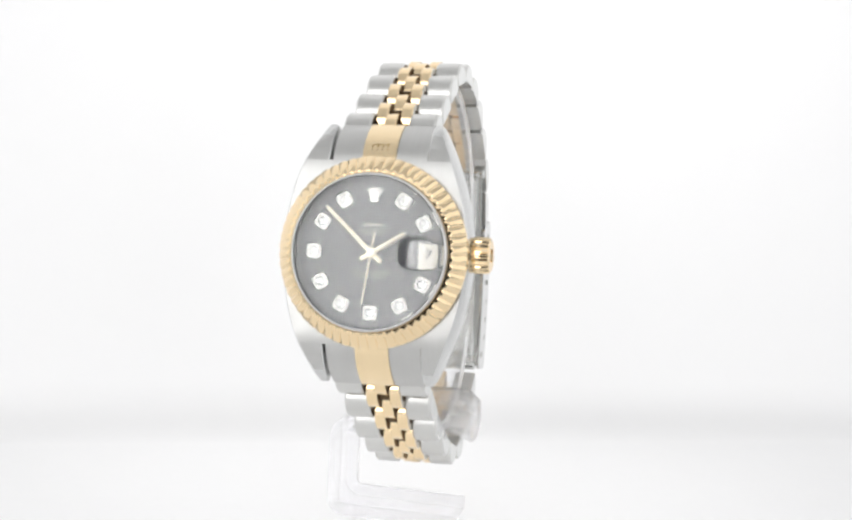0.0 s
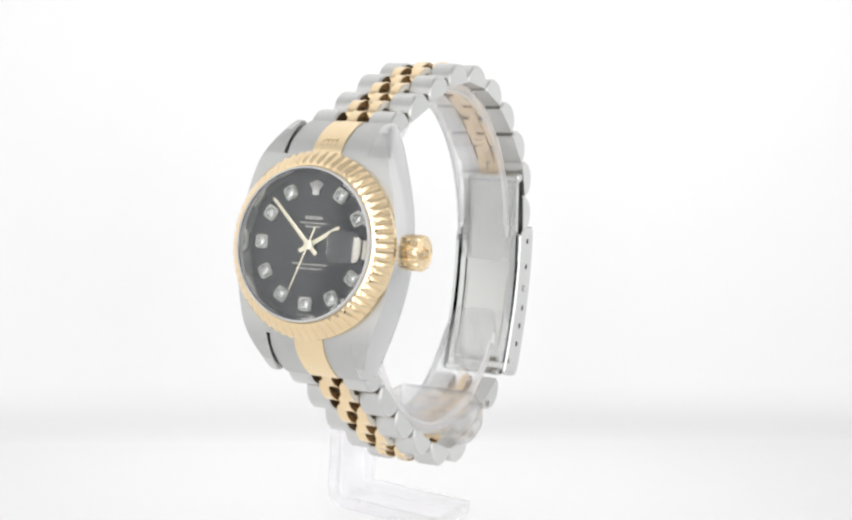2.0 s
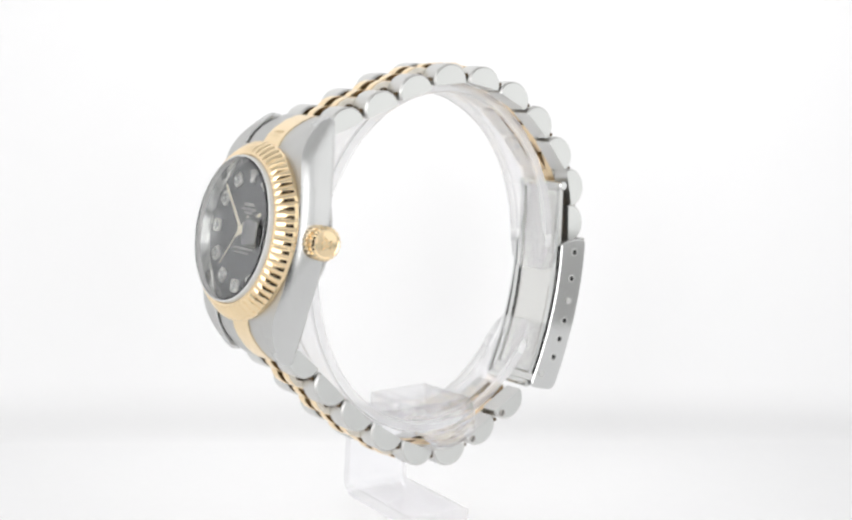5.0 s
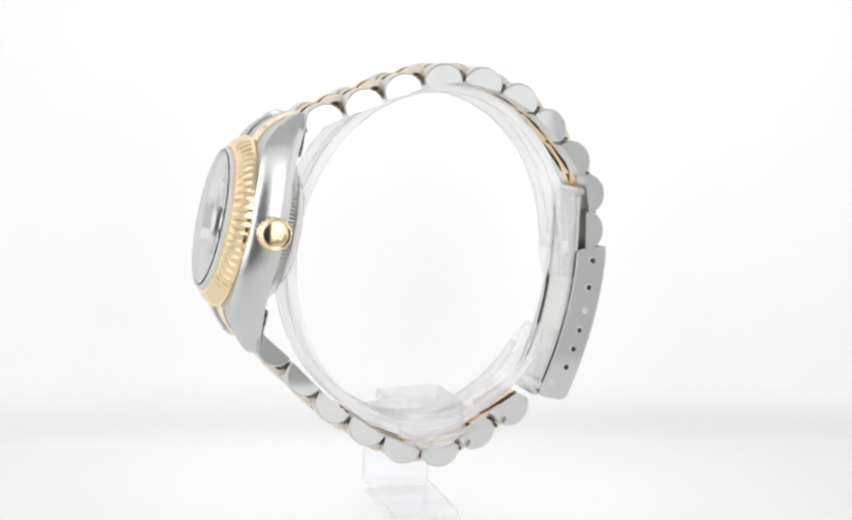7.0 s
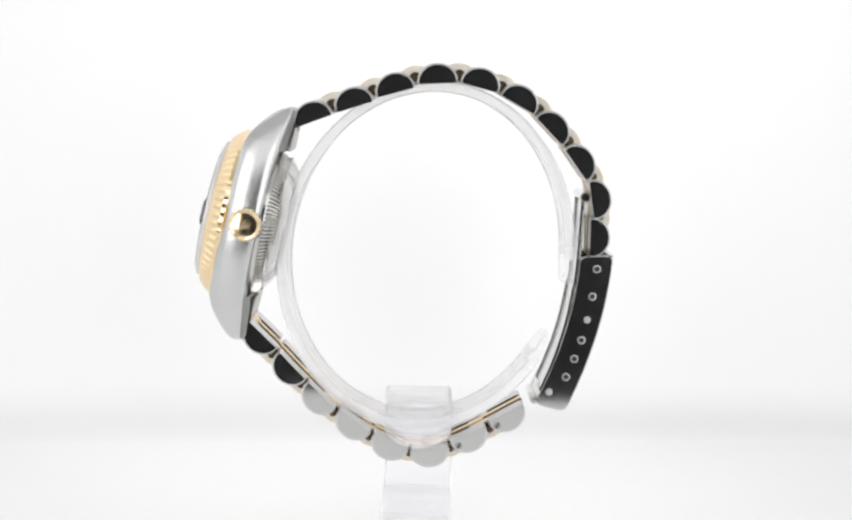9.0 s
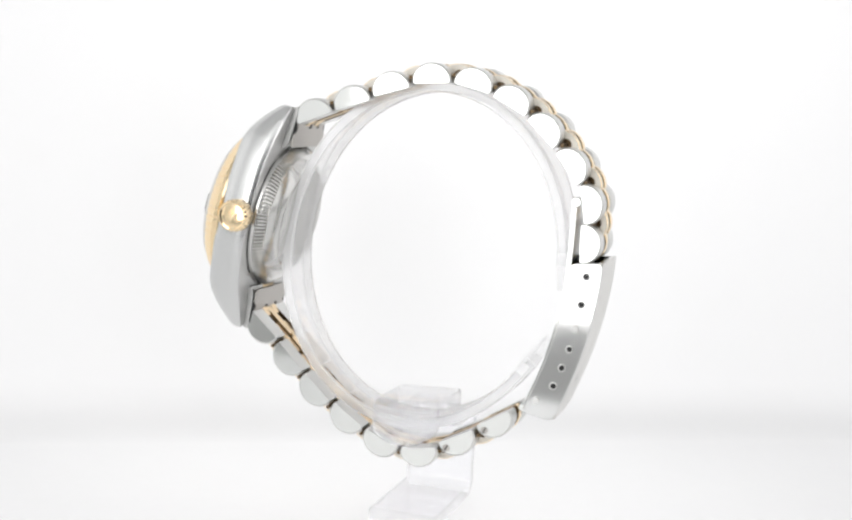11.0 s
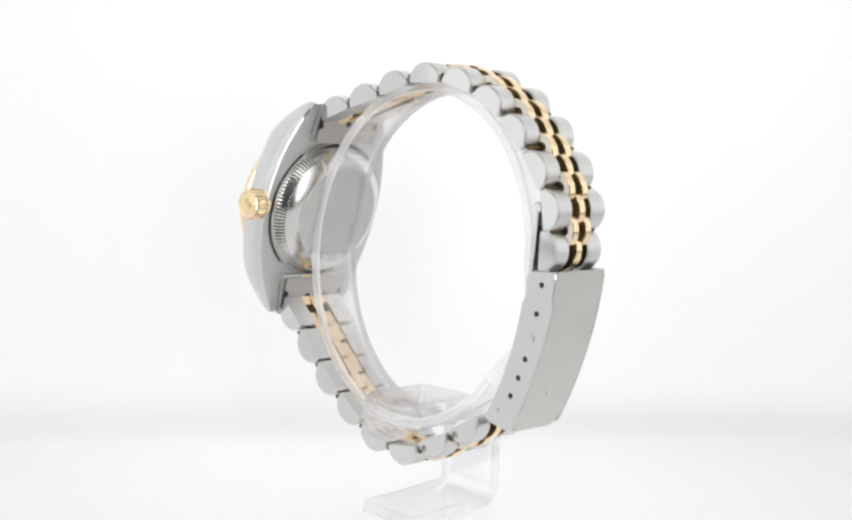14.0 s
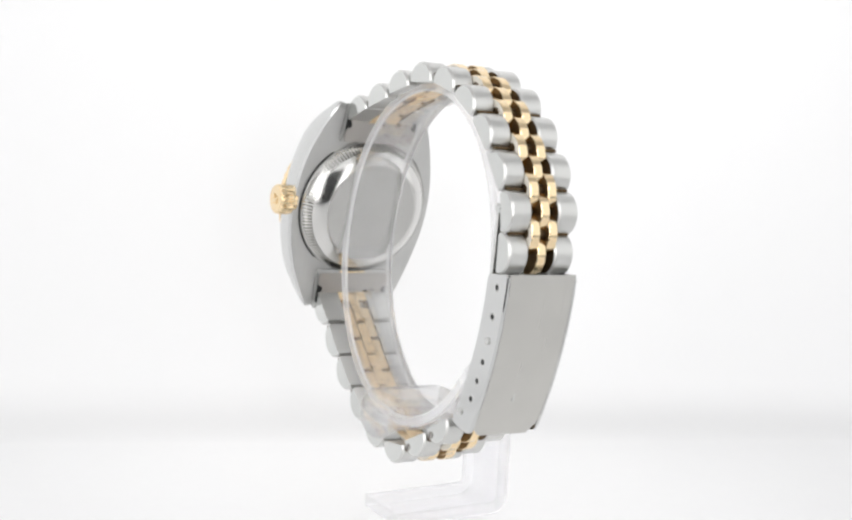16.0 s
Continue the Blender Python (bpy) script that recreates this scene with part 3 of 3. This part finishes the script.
def build_clasp(watch):
    n = 20
    outer = bezier((26.7, 9.35), (26.4, -2.1), (21.0, -14.55), n)
    inner = bezier((21.8, 8.9), (21.7, -1.65), (16.3, -13.55), n)
    Y0, Y1, th = -6.0, 5.7, 0.55

    def strip(y0, y1, a, b):
        bm = bmesh.new()
        loft(bm, [[Vector((p[0], y0, p[1] - BASE_Z)), Vector((p[0], y1, p[1] - BASE_Z)), Vector((q[0], y1, q[1] - BASE_Z)), Vector((q[0], y0, q[1] - BASE_Z))] for p, q in zip(a, b)])
        return bm
    skin = [(p[0] + (q[0] - p[0]) * 0.13, p[1] + (q[1] - p[1]) * 0.13) for p, q in zip(outer, inner)]
    bm = bmesh.new()
    rings = []
    for i, (p, q) in enumerate(zip(outer, skin)):
        r = {n: 1.6, n - 1: 0.5, n - 2: 0.1}.get(i, 0.0)
        y0, y1, dx = Y0 + 0.1 + r, Y1 - 0.1 - r, 0.32
        x2, z2 = p[0] + (q[0] - p[0]) * 0.45, p[1] + (q[1] - p[1]) * 0.45
        rings.append([Vector((p[0], y0 + dx, p[1] - BASE_Z)), Vector((p[0], y1 - dx, p[1] - BASE_Z)), Vector((x2, y1, z2 - BASE_Z)), Vector((q[0], y1, q[1] - BASE_Z)),
                      Vector((q[0], y0, q[1] - BASE_Z)), Vector((x2, y0, z2 - BASE_Z))])
    loft(bm, rings)
    cover = part("clasp_cover", bm, STEEL_CLASP, watch, "brushed steel folding clasp cover")
    bm = bmesh.new()
    box(bm, -0.12, 0.12, -0.9, 0.9, 0, 0.05, 0.05)
    box(bm, -0.4, 0.4, 0.5, 0.8, 0, 0.05, 0.05)
    e = outer[15]
    part("emblem", bm, STEEL_POLISHED, cover, "small worn stamped emblem", mm(Matrix.Translation((e[0] - 0.02, -0.6, e[1] - BASE_Z)) @ Matrix.Rotation(radians(14), 4, "Y") @ Matrix.Rotation(math.pi / 2, 4, "Y") @ Matrix.Rotation(math.pi / 2, 4, "Z")), 0)
    for y0, y1, lab in ((Y0, Y0 + th, "side plate of the clasp with adjustment holes"), (Y1 - th, Y1, "side plate of the clasp with adjustment holes")):
        ring = outer + inner[::-1]
        # round the upper and lower corners
        pts = []
        m_ = len(ring)
        for i, q in enumerate(ring):
            a, b = ring[i - 1], ring[(i + 1) % m_]
            va, vb = Vector((a[0] - q[0], a[1] - q[1])), Vector((b[0] - q[0], b[1] - q[1]))
            if va.angle(vb) < radians(140):
                r = 1.3
                qa, qb = Vector(q) + va.normalized() * min(r, va.length * .9), Vector(q) + vb.normalized() * min(r, vb.length * .9)
                pts += bezier(qa, q, qb, 5)
            else:
                pts.append(q)
        bm = bmesh.new()
        slim = []
        for i, q in enumerate(pts):
            d = Vector(pts[(i + 1) % len(pts)]) - Vector(pts[i - 1])
            d.normalize()
            slim.append((q[0] - d.y * -0.13, q[1] + d.x * -0.13))
        face, back = (y0, y1) if y0 < 0 else (y1, y0)
        edge = face + (0.16 if y0 < 0 else -0.16)
        loft(bm, [[Vector((x, y, z - BASE_Z)) for x, z in p_] for y, p_ in ((face, slim), (edge, pts), (back, pts))])
        side = part("clasp_side", bm, STEEL_MIRROR, watch, lab, None, 18)
        yy = y0 if y0 < 0 else y1
        for x, z, kind in ((24.4, 7.2, 0), (24.0, 3.08, 0), (23.45, -0.45, 1), (22.8, -3.55, 0), (21.9, -6.4, 0), (20.85, -9.2, 0), (18.45, -11.6, 1)):
            m = mm(Matrix.Translation((x, yy, z - BASE_Z)) @ Matrix.Rotation(math.pi / 2, 4, "X"))
            bm = turned([(0, -0.03), (0.42, -0.03), (0.42, 0.03), (0, 0.03)], 20)
            if kind:
                bm = turned([(0, -0.25), (0.55, -0.25), (0.5, 0.2), (0, 0.22)], 20) if yy < 0 else turned([(0, -0.22), (0.5, -0.2), (0.55, 0.25), (0, 0.25)], 20)
            part("rivet" if kind else "pin_hole", bm, STEEL_SATIN if kind else HOLE, side, "" if kind else "dark drilled hole", m)
            if not kind:
                bm = bmesh.new()
                loft(bm, [[Vector((r * math.cos(2 * math.pi * i / 20), r * math.sin(2 * math.pi * i / 20), z_)) for r, z_ in ((0.42, -0.03), (0.42, 0.06), (0.56, 0.04), (0.62, -0.03))] for i in range(20)] if yy < 0 else
                     [[Vector((r * math.cos(2 * math.pi * i / 20), r * math.sin(2 * math.pi * i / 20), z_)) for r, z_ in ((0.42, 0.03), (0.42, -0.06), (0.56, -0.04), (0.62, 0.03))] for i in range(20)], wrap=True)
                part("hole_rim", bm, STEEL_SATIN, side, m=m)
    # folding blades inside the cover
    path = bezier((21.95, 17.1), (22.0, 2.9), (20.6, -1.6), 14)
    path2 = bezier((21.0, 4.4), (20.2, -4.6), (16.4, -12.7), 14)
    for name, pth, w, off, lab in (("upper_blade", path, 4.8, -0.15, "thin bright steel folding blade"), ("lower_blade", path2, 4.9, 0.25, "thin bright steel folding blade")):
        a = [(x + off, z) for x, z in pth]
        b = [(x + off + 0.35, z) for x, z in pth]
        blade = part(name, strip(-w - 0.6, w - 0.6, a, b), BLADE, watch, lab)
        for s in (-1, 1):
            y0, y1 = sorted((s * w - 0.6, s * (w - 0.9) - 0.6))
            part("blade_rail", strip(y0, y1, [(x - 0.3, z) for x, z in a[:-1]], [(x - 0.01, z) for x, z in a[:-1]]), STEEL_POLISHED, blade)
        g = [(x - 0.02, z) for x, z in a[2:-3]]
        for yc in (-w * 0.72, w * 0.72):
            part("blade_groove", strip(yc - 0.66, yc - 0.54, g, [(x + 0.015, z) for x, z in g]), STEEL_DARK, blade)
    for x, z, w, r in ((22.05, 17.7, 5.2, 0.75), (16.4, -13.1, 4.8, 0.6), (17.3, -11.3, 4.0, 0.4)):
        bm = turned([(0, -w), (r * .8, -w), (r, -w + 0.2), (r, w - 0.2), (r * .8, w), (0, w)], 20)
        part("hinge_pin", bm, STEEL_POLISHED, watch, "steel hinge pin of the clasp", mm(Matrix.Translation((x, -0.5, z - BASE_Z)) @ Matrix.Rotation(math.pi / 2, 4, "X")))
    # heads of the link screws
    for i in (6, 7):
        x, z, a = ROWS_LOW[i]
        m = Matrix.Translation((x, -5.83, z - BASE_Z)) @ Matrix.Rotation(-radians(a + 180), 4, "Y") @ Matrix.Translation((1.9, 0, 0.9)) @ Matrix.Rotation(math.pi / 2, 4, "X")
        screw = part("screw_head", turned([(0, -0.1), (0.55, -0.1), (0.55, 0.02), (0.5, 0.06), (0, 0.06)], 16), STEEL_DARK, watch, "slotted steel link screw", mm(m))
        bm = bmesh.new()
        box(bm, -0.45, 0.45, -0.1, 0.1, 0.05, 0.075)
        part("screw_slot", bm, HOLE, screw, m=Matrix.Rotation(radians(35), 4, "Z"), smooth=0)


def build_watch():
    watch = new("wrist_watch")
    tagged(watch, "steel and gold wristwatch with black dial and five-row bracelet", "wristwatch")
    build_case(watch)
    build_bezel(watch)
    build_dial(watch)
    build_crown(watch)
    build_end_pieces(watch)
    build_bracelet(watch)
    build_clasp(watch)
    return watch


# ---------------------------------------------------------------- acrylic stand (turntable space, z = 0 on the table)
WATCH_POSE = Matrix(((0.99971, -0.02392, 0.0, 0), (0.02389, 0.99843, 0.05057, 0), (-0.00121, -0.05056, 0.99872, 0), (0, 0, 0, 1)))
WATCH_AT = Matrix.Translation((-0.03, 1.17, EYE_Z - 45.06)) @ WATCH_POSE @ Matrix.Translation((0, 0, BASE_Z))


def build_stand():
    stand = new("watch_stand")
    tagged(stand, "clear acrylic display stand with open C-shaped cuff, holding a watch", "display stand")
    # foot and upright bent from one sheet
    x0, x1, th = -5.8, 4.9, 2.0
    line = [(-6.3, 0.0), (10.4, 0.0)]
    for i in range(1, 7):
        a = math.pi / 2 * i / 6
        line.append((10.4 + 2.7 * math.sin(a), 2.7 - 2.7 * math.cos(a)))
    line += [(13.1, 7.0), (13.1, 12.5)]
    for i in range(1, 7):
        a = math.pi / 2 * i / 6
        line.append((13.1 - 2.7 + 2.7 * math.cos(a), 12.5 + 2.7 * math.sin(a)))
    line += [(4.5, 15.2)]
    rings = []
    for i, (y, z) in enumerate(line):
        if i == 0:
            d = Vector((1, 0))
        elif i == len(line) - 1:
            d = Vector((-1, 0))
        else:
            d = (Vector(line[i + 1]) - Vector(line[i - 1])).normalized()
        nx, nz = -d.y * th, d.x * th
        rings.append([Vector((x0 + .2, y, z)), Vector((x1 - .2, y, z)), Vector((x1, y + nx * .12, z + nz * .12)), Vector((x1, y + nx * .88, z + nz * .88)),
                      Vector((x1 - .2, y + nx, z + nz)), Vector((x0 + .2, y + nx, z + nz)), Vector((x0, y + nx * .88, z + nz * .88)), Vector((x0, y + nx * .12, z + nz * .12))])
    bm = bmesh.new()
    loft(bm, rings)
    foot = part("foot", bm, ACRYLIC_THICK, stand, "bent clear acrylic foot, upright and arm", Matrix.Translation((0, 0, 0.0002)), 30)
    # arm under the cuff
    m = WATCH_AT
    bm = bmesh.new()
    ring = []
    for x, z in ((-5.9, -14.6), (-5.6, -14.1), (4.0, -13.7), (4.3, -14.2), (4.3, -17.4), (1.6, -19.1), (-0.9, -19.6), (-3.4, -19.2), (-5.9, -17.5)):
        ring.append((x, z - BASE_Z))
    rings = [[Vector((x * k - 0.2 * (1 - k), y, (z - 8.3) * k + 8.3 - d)) for x, z in ring] for y, k, d in ((-8.6, 0.84, 1.4), (-8.2, 0.93, 1.3), (-7.2, 1, 0.5), (-6.4, 1, 0), (5.4, 1, 0), (5.7, 0.93, 0))]
    loft(bm, rings)
    part("block", bm, ACRYLIC_BLOCK, stand, "thick clear acrylic block under the cuff", mm(m), 30)
    # C-shaped cuff
    rings = []
    cx, cz, ax, az, lean = -0.9, 7.4, 22.1, 26.3, radians(-6.4)
    a0, a1 = radians(-1.5), radians(340)
    n = 80
    for i in range(n + 1):
        a = a0 + (a1 - a0) * i / n
        tip = min(i, n - i)
        k = (0.45, 0.8)[tip] if tip < 2 else 1.0
        trim = (1.5, 0.5, 0.15)[tip] if tip < 3 else 0.0
        ring = []
        for y, t in ((-4.4, 0.85), (-4.1, 1), (4.1, 1), (4.4, 0.85), (4.4, 0.15), (4.1, 0), (-4.1, 0), (-4.4, 0.15)):
            t = 0.5 + (t - 0.5) * k
            p, q = (ax - 1.7 * t) * math.cos(a), (az - 1.7 * t) * math.sin(a)
            x = cx + p * math.cos(lean) - q * math.sin(lean)
            z = cz + p * math.sin(lean) + q * math.cos(lean)
            ring.append(Vector((x, y * (1 - trim / 4.4), z - BASE_Z)))
        rings.append(ring)
    bm = bmesh.new()
    loft(bm, rings)
    for f in bm.faces:
        y = abs(f.calc_center_median().y)
        f.material_index = 1 if y > 4.35 else 2 if y > 4.18 else 0
    part("cuff", bm, ACRYLIC, stand, "clear acrylic C-shaped cuff inside the bracelet", mm(m), 35, (ACRYLIC_EDGE, ACRYLIC_RIM))
    return stand


build_setting()
watch = build_watch()
stand = build_stand()

# turn of the table, degrees, second by second
TURN = [(0, 77.18), (1, 68.9), (2, 60.4), (3, 51.77), (4, 43.07), (5, 34.35), (6, 25.63), (7, 16.94), (8, 8.28), (9, -0.34), (10, -8.92), (11, -17.47), (12, -25.99), (13, -34.49), (14, -42.96), (15, -51.38), (16, -59.74)]


def motions():
    spin = [(t, Matrix.Rotation(radians(a), 4, "Z")) for t, a in TURN]
    walk(watch, [(t, m @ mm(WATCH_AT)) for t, m in spin])
    walk(stand, spin)
    seconds = next(o for o in watch.children if o.name == "second_hand")
    walk(seconds, [(t, mm(dial_m(188.5 + 6 * t, 0, 0))) for t in range(0, 17, 2)])


motions()
